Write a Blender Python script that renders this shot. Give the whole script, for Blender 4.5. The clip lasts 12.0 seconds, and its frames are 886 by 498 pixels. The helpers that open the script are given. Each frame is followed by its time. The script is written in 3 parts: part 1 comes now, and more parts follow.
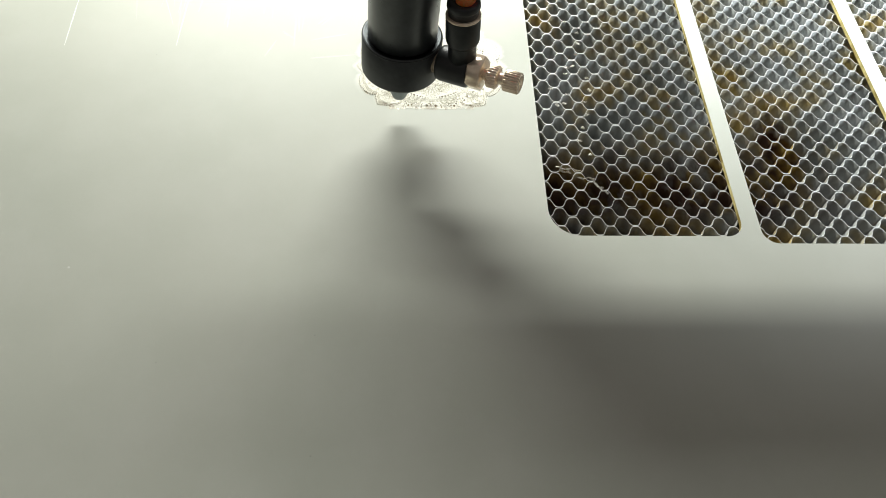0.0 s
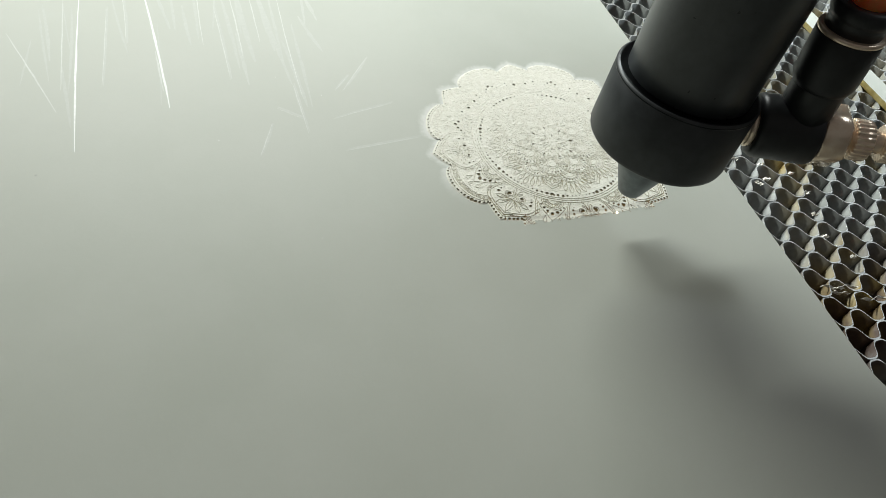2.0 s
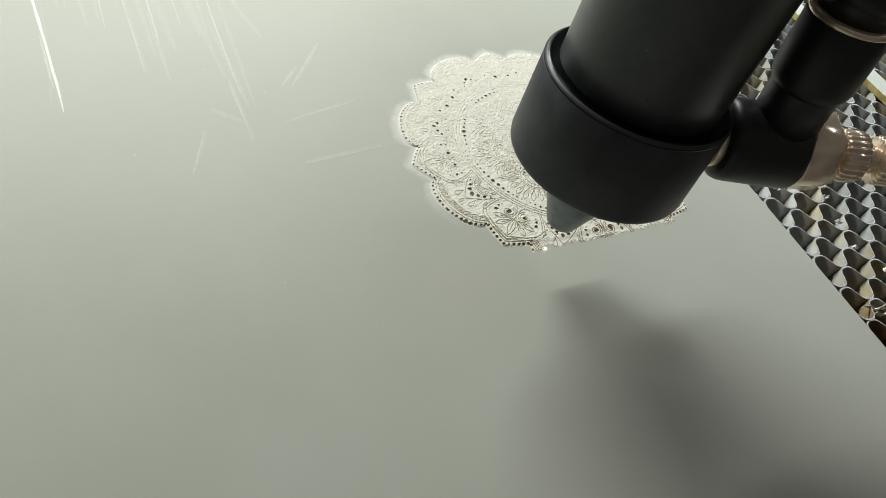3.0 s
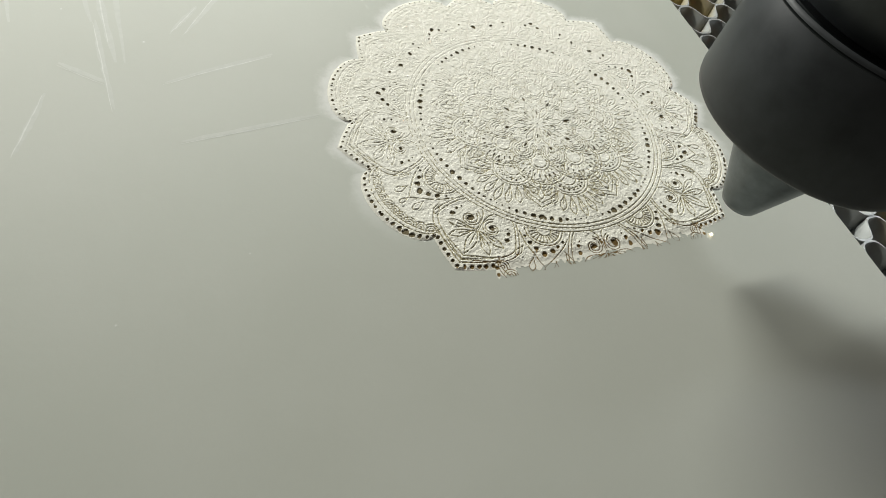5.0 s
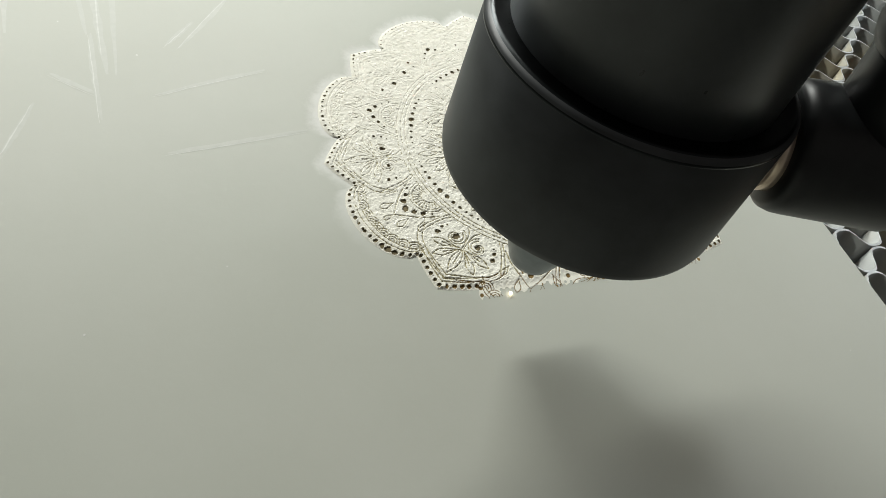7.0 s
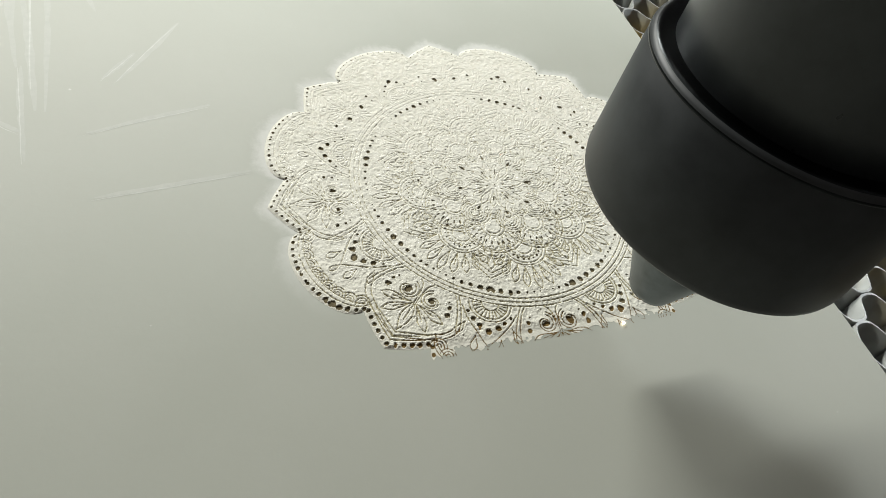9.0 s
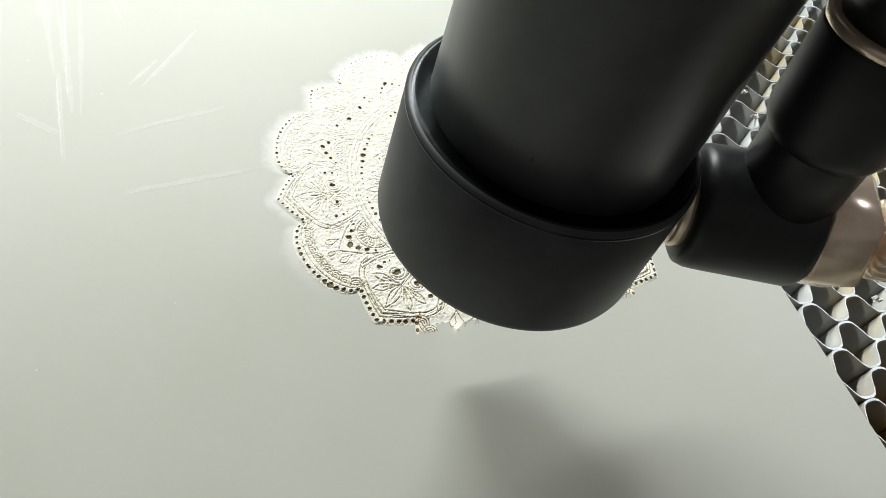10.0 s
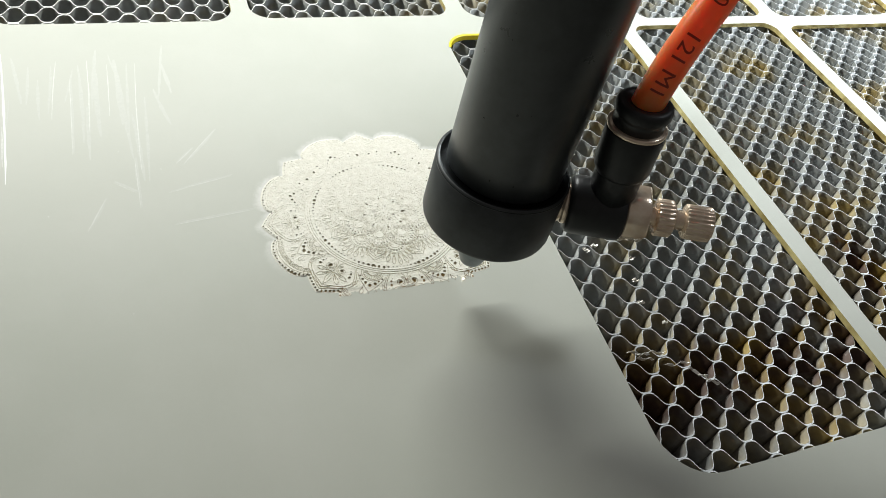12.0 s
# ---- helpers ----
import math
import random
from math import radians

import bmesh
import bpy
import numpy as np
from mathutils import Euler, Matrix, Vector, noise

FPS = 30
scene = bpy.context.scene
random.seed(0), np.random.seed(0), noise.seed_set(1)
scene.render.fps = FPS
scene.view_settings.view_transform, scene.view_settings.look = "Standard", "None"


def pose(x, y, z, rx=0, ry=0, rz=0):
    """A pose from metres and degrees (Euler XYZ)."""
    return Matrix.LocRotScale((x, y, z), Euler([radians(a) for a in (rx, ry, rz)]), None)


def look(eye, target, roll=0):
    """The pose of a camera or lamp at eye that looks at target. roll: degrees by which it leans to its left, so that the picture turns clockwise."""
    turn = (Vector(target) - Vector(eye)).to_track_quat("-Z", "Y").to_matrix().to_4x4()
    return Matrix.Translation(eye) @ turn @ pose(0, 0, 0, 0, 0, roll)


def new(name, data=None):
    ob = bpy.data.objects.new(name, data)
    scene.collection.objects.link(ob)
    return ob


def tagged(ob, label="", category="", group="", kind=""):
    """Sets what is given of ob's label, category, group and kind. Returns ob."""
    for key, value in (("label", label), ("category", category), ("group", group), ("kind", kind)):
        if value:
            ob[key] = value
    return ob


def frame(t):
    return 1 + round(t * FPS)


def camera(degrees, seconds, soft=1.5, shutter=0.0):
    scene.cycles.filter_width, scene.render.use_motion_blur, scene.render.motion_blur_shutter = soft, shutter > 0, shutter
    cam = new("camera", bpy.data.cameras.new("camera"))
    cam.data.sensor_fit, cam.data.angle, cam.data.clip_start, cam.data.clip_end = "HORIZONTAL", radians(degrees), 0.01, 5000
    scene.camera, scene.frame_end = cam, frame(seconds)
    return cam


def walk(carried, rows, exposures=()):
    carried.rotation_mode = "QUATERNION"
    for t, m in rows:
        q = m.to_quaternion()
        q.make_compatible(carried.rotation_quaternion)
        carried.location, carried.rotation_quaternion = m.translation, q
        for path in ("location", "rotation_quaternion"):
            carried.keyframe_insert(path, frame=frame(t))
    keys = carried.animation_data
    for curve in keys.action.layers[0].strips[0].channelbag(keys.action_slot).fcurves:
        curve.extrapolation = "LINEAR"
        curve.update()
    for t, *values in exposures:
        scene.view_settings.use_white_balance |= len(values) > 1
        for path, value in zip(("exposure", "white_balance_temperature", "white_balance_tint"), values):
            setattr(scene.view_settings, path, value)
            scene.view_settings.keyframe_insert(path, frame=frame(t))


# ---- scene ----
CAM_ROWS = [
    (0.0, pose(-0.0068, -0.2153, 0.2030, 32.28, -2.14, -1.13)),
    (0.5, pose(-0.0135, -0.2143, 0.2029, 32.15, -2.88, -1.65)),
    (0.8, pose(-0.0132, -0.2089, 0.1887, 32.07, -2.55, -1.48)),
    (1.0, pose(-0.0204, -0.1886, 0.1638, 34.22, -2.79, -2.63)),
    (1.2, pose(-0.0392, -0.1562, 0.1500, 32.74, -6.34, -5.39)),
    (1.5, pose(-0.0641, -0.1301, 0.1214, 34.94, -12.44, -9.72)),
    (1.7, pose(-0.0675, -0.1218, 0.1167, 37.75, -11.16, -11.91)),
    (2.0, pose(-0.0797, -0.1075, 0.1090, 39.24, -9.41, -17.26)),
    (2.2, pose(-0.0901, -0.0932, 0.1077, 39.81, -10.78, -20.48)),
    (2.5, pose(-0.0910, -0.0829, 0.1005, 39.97, -12.36, -23.75)),
    (2.8, pose(-0.0890, -0.0756, 0.0934, 38.20, -14.44, -24.84)),
    (3.0, pose(-0.0814, -0.0795, 0.0883, 39.50, -13.65, -23.50)),
    (3.2, pose(-0.0763, -0.0800, 0.0850, 40.38, -13.36, -23.49)),
    (4.8, pose(-0.0544, -0.0615, 0.0703, 35.60, -12.27, -21.46)),
    (5.0, pose(-0.0537, -0.0598, 0.0689, 35.53, -12.63, -20.47)),
    (5.5, pose(-0.0522, -0.0591, 0.0643, 36.85, -12.33, -18.96)),
    (6.0, pose(-0.0500, -0.0594, 0.0653, 37.85, -12.58, -18.64)),
    (6.5, pose(-0.0492, -0.0599, 0.0663, 37.48, -12.24, -18.80)),
    (7.0, pose(-0.0492, -0.0613, 0.0678, 37.36, -12.20, -18.37)),
    (7.2, pose(-0.0482, -0.0608, 0.0675, 38.35, -12.45, -18.30)),
    (8.8, pose(-0.0400, -0.0566, 0.0653, 38.52, -11.50, -17.97)),
    (9.0, pose(-0.0412, -0.0558, 0.0662, 38.52, -12.41, -18.35)),
    (9.2, pose(-0.0413, -0.0563, 0.0658, 37.79, -12.75, -18.10)),
    (9.5, pose(-0.0414, -0.0569, 0.0693, 37.18, -12.60, -18.39)),
    (10.0, pose(-0.0415, -0.0618, 0.0771, 36.26, -11.76, -17.28)),
    (10.2, pose(-0.0413, -0.0669, 0.0813, 37.19, -11.61, -17.39)),
    (10.5, pose(-0.0421, -0.0753, 0.0881, 38.65, -12.57, -17.82)),
    (11.0, pose(-0.0425, -0.0904, 0.1006, 40.21, -11.25, -18.09)),
    (11.5, pose(-0.0458, -0.0960, 0.1185, 37.46, -10.62, -19.58)),
    (11.8, pose(-0.0462, -0.1076, 0.1214, 40.88, -10.91, -18.16)),
    (12.0, pose(-0.0454, -0.1149, 0.1286, 41.07, -10.09, -17.97)),
]
cam = camera(63.94, 12.0, soft=0.9)
walk(cam, CAM_ROWS, exposures=[
    (0.0, 0.17, 6500, 8.5), (0.7, 0.13, 6480, 8.5), (1.5, -0.28, 6350, 7), (2.0, -0.6, 6250, 7), (2.5, -0.84, 6300, 7), (3.0, -0.68, 6400, 8.5),
    (5.0, -0.72, 6480, 9.5), (5.5, -0.72, 6480, 9.5), (6.0, -0.58, 6430, 9.5), (6.5, -0.8, 6470, 10), (7.0, -0.58, 6430, 9.5), (7.2, -0.56, 6430, 9.5),
    (9.0, -0.66, 6460, 10), (9.5, -0.67, 6440, 10.5), (10.0, -0.18, 6300, 11), (10.5, -0.55, 6420, 10), (11.0, -0.38, 6380, 10.5), (11.5, -0.4, 6350, 10),
    (12.0, -0.44, 6350, 10)])

# ---- light ----
MM = 0.001
AXIS_Y = -0.0235          # the row of the engraving on which the head runs

world = bpy.data.worlds.new("world")
scene.world = world
world.use_nodes = True
world.node_tree.nodes["Background"].inputs[0].default_value = (1.0, 0.915, 0.86, 1)
world.node_tree.nodes["Background"].inputs[1].default_value = 0.16

lamp_data = bpy.data.lights.new("work_light", "AREA")
lamp_data.shape, lamp_data.size, lamp_data.size_y = "RECTANGLE", 0.32, 0.015
lamp_data.energy, lamp_data.color = 2.45, (0.985, 0.995, 0.935)
lamp = new("work_light", lamp_data)
lamp.matrix_world = look((-0.068, 0.275, 0.198), (-0.068, -0.03, 0.0))

# added cool lamp, unseen, its cone narrowed to brighten the right of the comb
comb_fill_data = bpy.data.lights.new("comb_fill_light", "AREA")
comb_fill_data.shape, comb_fill_data.size, comb_fill_data.size_y = "RECTANGLE", 0.40, 0.30
comb_fill_data.energy, comb_fill_data.color, comb_fill_data.spread = 2.4, (0.89, 0.945, 1.0), radians(36)
comb_fill = new("comb_fill_light", comb_fill_data)
comb_fill.matrix_world = look((0.52, 0.20, 0.40), (0.30, 0.20, 0.0))


# ---- materials ----
def mat(name, color, rough=0.5, metal=0.0, spec=0.5):
    m = bpy.data.materials.new(name)
    m.use_nodes = True
    b = m.node_tree.nodes["Principled BSDF"]
    b.inputs["Base Color"].default_value = (*color, 1)
    b.inputs["Roughness"].default_value = rough
    b.inputs["Metallic"].default_value = metal
    b.inputs["Specular IOR Level"].default_value = spec
    return m, m.node_tree.nodes, m.node_tree.links, b


def noise_at(nodes, links, coord, scale, detail=4.0, rough=0.55):
    n = nodes.new("ShaderNodeTexNoise")
    n.inputs["Scale"].default_value = scale
    n.inputs["Detail"].default_value = detail
    n.inputs["Roughness"].default_value = rough
    links.new(coord, n.inputs["Vector"])
    return n.outputs["Fac"]


def ramp(nodes, links, fac, lo, hi, c0=(0, 0, 0), c1=(1, 1, 1)):
    r = nodes.new("ShaderNodeValToRGB")
    r.color_ramp.elements[0].position, r.color_ramp.elements[1].position = lo, hi
    r.color_ramp.elements[0].color, r.color_ramp.elements[1].color = (*c0, 1), (*c1, 1)
    links.new(fac, r.inputs["Fac"])
    return r.outputs["Color"]


def mixc(nodes, links, fac, a, b):
    x = nodes.new("ShaderNodeMix")
    x.data_type = "RGBA"
    for sock, v in ((x.inputs[0], fac), (x.inputs[6], a), (x.inputs[7], b)):
        if isinstance(v, (tuple, float)):
            sock.default_value = (*v, 1) if isinstance(v, tuple) else v
        else:
            links.new(v, sock)
    return x.outputs[2]


def math_node(nodes, links, op, a, b=None):
    x = nodes.new("ShaderNodeMath")
    x.operation = op
    for i, v in enumerate((a, b)):
        if v is None:
            continue
        if isinstance(v, (int, float)):
            x.inputs[i].default_value = v
        else:
            links.new(v, x.inputs[i])
    return x.outputs[0]


def bump(nodes, links, b, height, strength, dist):
    x = nodes.new("ShaderNodeBump")
    x.inputs["Strength"].default_value, x.inputs["Distance"].default_value = strength, dist
    links.new(height, x.inputs["Height"])
    links.new(x.outputs["Normal"], b.inputs["Normal"])


def place_of(nodes):
    return nodes.new("ShaderNodeNewGeometry").outputs["Position"]


def sheet_material():
    m, n, l, b = mat("grey_sheet", (0.5, 0.52, 0.47), 0.36, 0.0, 0.28)
    p = place_of(n)
    big = noise_at(n, l, p, 9.0, 3)
    fine = noise_at(n, l, p, 900.0, 3)
    col = ramp(n, l, big, 0.3, 0.7, (0.475, 0.495, 0.43), (0.53, 0.54, 0.475))
    smear = noise_at(n, l, p, 38.0, 5, 0.6)
    col = mixc(n, l, ramp(n, l, smear, 0.42, 0.72, (0, 0, 0), (0.30, 0.30, 0.30)), col, (0.58, 0.59, 0.535))
    # pale dust round the engraving
    sep = n.new("ShaderNodeSeparateXYZ")
    l.new(p, sep.inputs[0])
    d = n.new("ShaderNodeVectorMath")
    d.operation = "LENGTH"
    l.new(p, d.inputs[0])
    deg = math_node(n, l, "MULTIPLY", math_node(n, l, "ARCTAN2", sep.outputs["Y"], sep.outputs["X"]), 180 / math.pi)
    fold = math_node(n, l, "PINGPONG", deg, 22.5)
    tip = math_node(n, l, "MULTIPLY", math_node(n, l, "MAXIMUM", math_node(n, l, "SUBTRACT", 1.0, math_node(n, l, "DIVIDE", fold, 9.0)), 0.0), 0.0026)
    lobe = math_node(n, l, "DIVIDE", math_node(n, l, "SUBTRACT", 22.5, fold), 13.5)
    bow = math_node(n, l, "SQRT", math_node(n, l, "MAXIMUM", math_node(n, l, "SUBTRACT", 1.0, math_node(n, l, "MULTIPLY", lobe, lobe)), 0.0))
    rim_r = math_node(n, l, "ADD", math_node(n, l, "ADD", tip, 0.0274), math_node(n, l, "MULTIPLY", bow, 0.003))
    grain = noise_at(n, l, p, 700.0, 4, 0.7)
    drift = noise_at(n, l, p, 90.0, 2)
    edge = math_node(n, l, "SUBTRACT", d.outputs["Value"], rim_r)
    edge = math_node(n, l, "ADD", edge, math_node(n, l, "MULTIPLY", math_node(n, l, "SUBTRACT", grain, 0.5), 0.0022))
    edge = math_node(n, l, "ADD", edge, math_node(n, l, "MULTIPLY", math_node(n, l, "SUBTRACT", drift, 0.5), 0.0020))
    mr = n.new("ShaderNodeMapRange")
    mr.interpolation_type = "SMOOTHSTEP"
    mr.inputs["From Min"].default_value, mr.inputs["From Max"].default_value = 0.0021, -0.0002
    l.new(edge, mr.inputs["Value"])
    low = n.new("ShaderNodeMapRange")
    low.interpolation_type = "SMOOTHSTEP"
    low.inputs["From Min"].default_value, low.inputs["From Max"].default_value = -0.0200, 0.0020
    l.new(sep.outputs["Y"], low.inputs["Value"])
    dust = math_node(n, l, "MULTIPLY", math_node(n, l, "MULTIPLY", mr.outputs[0], low.outputs[0]), 0.8)
    col = mixc(n, l, dust, col, (0.84, 0.84, 0.80))
    # faint dirt specks
    vor = n.new("ShaderNodeTexVoronoi")
    vor.inputs["Scale"].default_value = 55.0
    l.new(p, vor.inputs["Vector"])
    speck = ramp(n, l, vor.outputs["Distance"], 0.008, 0.02, (1, 1, 1), (0, 0, 0))
    col = mixc(n, l, math_node(n, l, "MULTIPLY", speck, 0.35), col, (0.25, 0.26, 0.24))
    l.new(col, b.inputs["Base Color"])
    rr = math_node(n, l, "ADD", math_node(n, l, "MULTIPLY", big, 0.10), 0.42)
    rr = math_node(n, l, "ADD", rr, math_node(n, l, "MULTIPLY", smear, 0.06))
    l.new(math_node(n, l, "ADD", rr, math_node(n, l, "MULTIPLY", dust, 0.5)), b.inputs["Roughness"])
    bump(n, l, b, fine, 0.05, 0.0002)
    return m


def edge_material():
    m, n, l, b = mat("burnt_edge", (0.42, 0.36, 0.16), 0.6)
    f = noise_at(n, l, place_of(n), 140.0, 4)
    l.new(ramp(n, l, f, 0.35, 0.7, (0.34, 0.25, 0.07), (0.88, 0.77, 0.36)), b.inputs["Base Color"])
    return m


def comb_material():
    m, n, l, b = mat("aluminium_foil", (0.3, 0.31, 0.3), 0.42, 0.25)
    p = place_of(n)
    f = noise_at(n, l, p, 45.0, 3)
    g2 = noise_at(n, l, p, 600.0, 3)
    # walls coloured darker than the lips, for the shade inside the cells
    base = ramp(n, l, noise_at(n, l, p, 25.0, 3), 0.3, 0.7, (0.18, 0.192, 0.178), (0.38, 0.395, 0.385))
    col = mixc(n, l, ramp(n, l, f, 0.51, 0.70), base, (0.34, 0.26, 0.09))
    # a band of old scorch marks across the near end of the first opening
    sep = n.new("ShaderNodeSeparateXYZ")
    l.new(p, sep.inputs[0])
    wob = math_node(n, l, "MULTIPLY", math_node(n, l, "SUBTRACT", noise_at(n, l, p, 30.0, 2), 0.5), 0.03)
    off = math_node(n, l, "ABSOLUTE", math_node(n, l, "ADD", math_node(n, l, "ADD", sep.outputs["Y"], 0.0585), wob))
    band = n.new("ShaderNodeMapRange")
    band.inputs["From Min"].default_value, band.inputs["From Max"].default_value = 0.024, 0.006
    l.new(off, band.inputs["Value"])
    near = n.new("ShaderNodeMapRange")
    near.inputs["From Min"].default_value, near.inputs["From Max"].default_value = 0.160, 0.120
    l.new(sep.outputs["X"], near.inputs["Value"])
    tar = math_node(n, l, "MULTIPLY", math_node(n, l, "MULTIPLY", band.outputs[0], near.outputs[0]), 0.95)
    # a second, narrow streak in the next opening
    ex = math_node(n, l, "DIVIDE", math_node(n, l, "SUBTRACT", sep.outputs["X"], 0.134), 0.008)
    ey = math_node(n, l, "DIVIDE", math_node(n, l, "ADD", sep.outputs["Y"], 0.040), 0.024)
    far = math_node(n, l, "ADD", math_node(n, l, "MULTIPLY", ex, ex), math_node(n, l, "MULTIPLY", ey, ey))
    streak = n.new("ShaderNodeMapRange")
    streak.inputs["From Min"].default_value, streak.inputs["From Max"].default_value = 1.2, 0.5
    l.new(far, streak.inputs["Value"])
    tar = math_node(n, l, "MAXIMUM", tar, streak.outputs[0])
    patch = ramp(n, l, noise_at(n, l, p, 110.0, 3), 0.32, 0.52)
    hue = ramp(n, l, noise_at(n, l, p, 70.0, 3), 0.46, 0.68, (0.055, 0.022, 0.008), (0.27, 0.19, 0.03))
    col = mixc(n, l, math_node(n, l, "MULTIPLY", tar, patch), col, hue)
    l.new(col, b.inputs["Base Color"])
    l.new(math_node(n, l, "ADD", math_node(n, l, "MULTIPLY", g2, 0.25), 0.42), b.inputs["Roughness"])
    bump(n, l, b, g2, 0.15, 0.0002)
    return m


def black_metal(name, c, rough, scale=300.0):
    m, n, l, b = mat(name, (c, c * 1.02, c * 1.05), rough, 0.0, 0.45)
    f = noise_at(n, l, n.new("ShaderNodeTexCoord").outputs["Object"], scale, 4)
    l.new(ramp(n, l, f, 0.3, 0.75, (c * 0.75, c * 0.85, c * 0.90), (c * 1.3, c * 1.45, c * 1.52)), b.inputs["Base Color"])
    l.new(math_node(n, l, "ADD", math_node(n, l, "MULTIPLY", f, 0.14), rough - 0.07), b.inputs["Roughness"])
    bump(n, l, b, f, 0.04, 0.0002)
    return m


def plated_metal():
    m, n, l, b = mat("plated_brass", (0.8, 0.62, 0.5), 0.22, 0.6)
    f = noise_at(n, l, n.new("ShaderNodeTexCoord").outputs["Object"], 500.0, 4)
    l.new(ramp(n, l, f, 0.3, 0.7, (0.82, 0.64, 0.48), (0.96, 0.82, 0.65)), b.inputs["Base Color"])
    l.new(math_node(n, l, "ADD", math_node(n, l, "MULTIPLY", f, 0.2), 0.10), b.inputs["Roughness"])
    return m


def plain(name, color, rough, metal=0.0, scale=60.0, spread=0.15):
    m, n, l, b = mat(name, color, rough, metal)
    f = noise_at(n, l, n.new("ShaderNodeTexCoord").outputs["Object"], scale, 4)
    lo = tuple(c * (1 - spread) for c in color)
    hi = tuple(min(1, c * (1 + spread)) for c in color)
    l.new(ramp(n, l, f, 0.3, 0.7, lo, hi), b.inputs["Base Color"])
    return m


def chalk(name, lo, hi, rough=0.9, relief=0.5):
    m, n, l, b = mat(name, lo, rough, 0.0, 0.2)
    f = noise_at(n, l, place_of(n), 900.0, 4, 0.7)
    l.new(ramp(n, l, f, 0.3, 0.7, lo, hi), b.inputs["Base Color"])
    bump(n, l, b, noise_at(n, l, place_of(n), 2600.0, 3), relief, 0.0001)
    return m


def glow(name, color, strength):
    m, n, l, b = mat(name, color, 0.5)
    b.inputs["Emission Color"].default_value = (*color, 1)
    b.inputs["Emission Strength"].default_value = strength
    return m


M_SHEET, M_EDGE, M_COMB = sheet_material(), edge_material(), comb_material()
# paler copy of the foil: light on the upper walls painted onto the lips
M_LIT_LIP = plain("lit_lip_aluminium", (0.47, 0.48, 0.46), 0.42, 0.5, 160.0, 0.4)
M_BARREL = black_metal("black_anodised", 0.030, 0.30)
M_COLLAR = black_metal("black_anodised_satin", 0.034, 0.46)
M_CONE = black_metal("dark_nozzle_metal", 0.17, 0.36)
M_CONE.node_tree.nodes["Principled BSDF"].inputs["Metallic"].default_value = 0.75
M_PLASTIC = black_metal("black_plastic", 0.014, 0.42, 500.0)
M_BRASS = plated_metal()


def tube_material():
    """Translucent orange plastic: light that enters behind comes out in front."""
    m, n, l, b = mat("orange_plastic", (1.0, 0.2, 0.06), 0.32)
    f = noise_at(n, l, n.new("ShaderNodeTexCoord").outputs["Object"], 90.0, 4)
    l.new(ramp(n, l, f, 0.3, 0.7, (1.0, 0.20, 0.06), (1.0, 0.27, 0.09)), b.inputs["Base Color"])
    b.inputs["Subsurface Weight"].default_value = 1.0
    b.inputs["Subsurface Radius"].default_value = (1.0, 0.16, 0.06)
    b.inputs["Subsurface Scale"].default_value = 0.012
    return m


M_TUBE = tube_material()
M_RIM = black_metal("rim_metal", 0.022, 0.3)
M_RIM.node_tree.nodes["Principled BSDF"].inputs["Metallic"].default_value = 1.0
M_INK = plain("dark_print", (0.30, 0.045, 0.02), 0.5)
M_CHALK = chalk("engraved_chalk", (0.82, 0.80, 0.69), (0.96, 0.94, 0.845))
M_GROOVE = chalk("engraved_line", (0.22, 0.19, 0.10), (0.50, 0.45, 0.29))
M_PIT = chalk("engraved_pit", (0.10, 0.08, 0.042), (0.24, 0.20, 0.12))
M_BURN = chalk("burnt_line", (0.11, 0.068, 0.022), (0.28, 0.185, 0.07))
M_SCRATCH = chalk("scratch", (0.58, 0.59, 0.545), (0.70, 0.71, 0.66), 0.45, 0.05)
# wide scratches in a whiter colour, which holds the glint they catch
M_GOUGE = chalk("bright_gouge", (0.74, 0.75, 0.71), (0.90, 0.905, 0.87), 0.35, 0.1)
M_SMEAR = chalk("faint_smear", (0.525, 0.54, 0.485), (0.575, 0.585, 0.53), 0.45, 0.0)
M_SCRAP = plain("torn_foil", (0.72, 0.70, 0.64), 0.35, 0.5, 700.0, 0.2)
# yellow of the cut edge where it is lit, put into a colour
M_LIT_EDGE = plain("yellow_lit_edge", (0.92, 0.74, 0.02), 0.4, 0.0, 200.0, 0.06)
M_TRAY = plain("dark_steel", (0.035, 0.037, 0.04), 0.6)
M_WALL = plain("painted_steel", (0.30, 0.29, 0.28), 0.5, 0.0, 8.0, 0.06)
M_BEAM = plain("grey_extrusion", (0.30, 0.31, 0.32), 0.4, 0.6)
M_SPOT = glow("laser_spot_glow", (1.0, 0.84, 0.62), 9.0)


# ---- mesh helpers ----
def part(name, bm, material, parent, label=""):
    me = bpy.data.meshes.new(name)
    bm.to_mesh(me)
    bm.free()
    mats = material if isinstance(material, (list, tuple)) else [material]
    for m in mats:
        me.materials.append(m)
    ob = new(name, me)
    if parent is not None:
        ob.parent = parent
    if label:
        ob["label"] = label
    return ob


def smooth(bm, degrees=35):
    lim = radians(degrees)
    for fc in bm.faces:
        fc.smooth = True
    for e in bm.edges:
        if len(e.link_faces) == 2 and e.calc_face_angle(0) > lim:
            e.smooth = False
    return bm


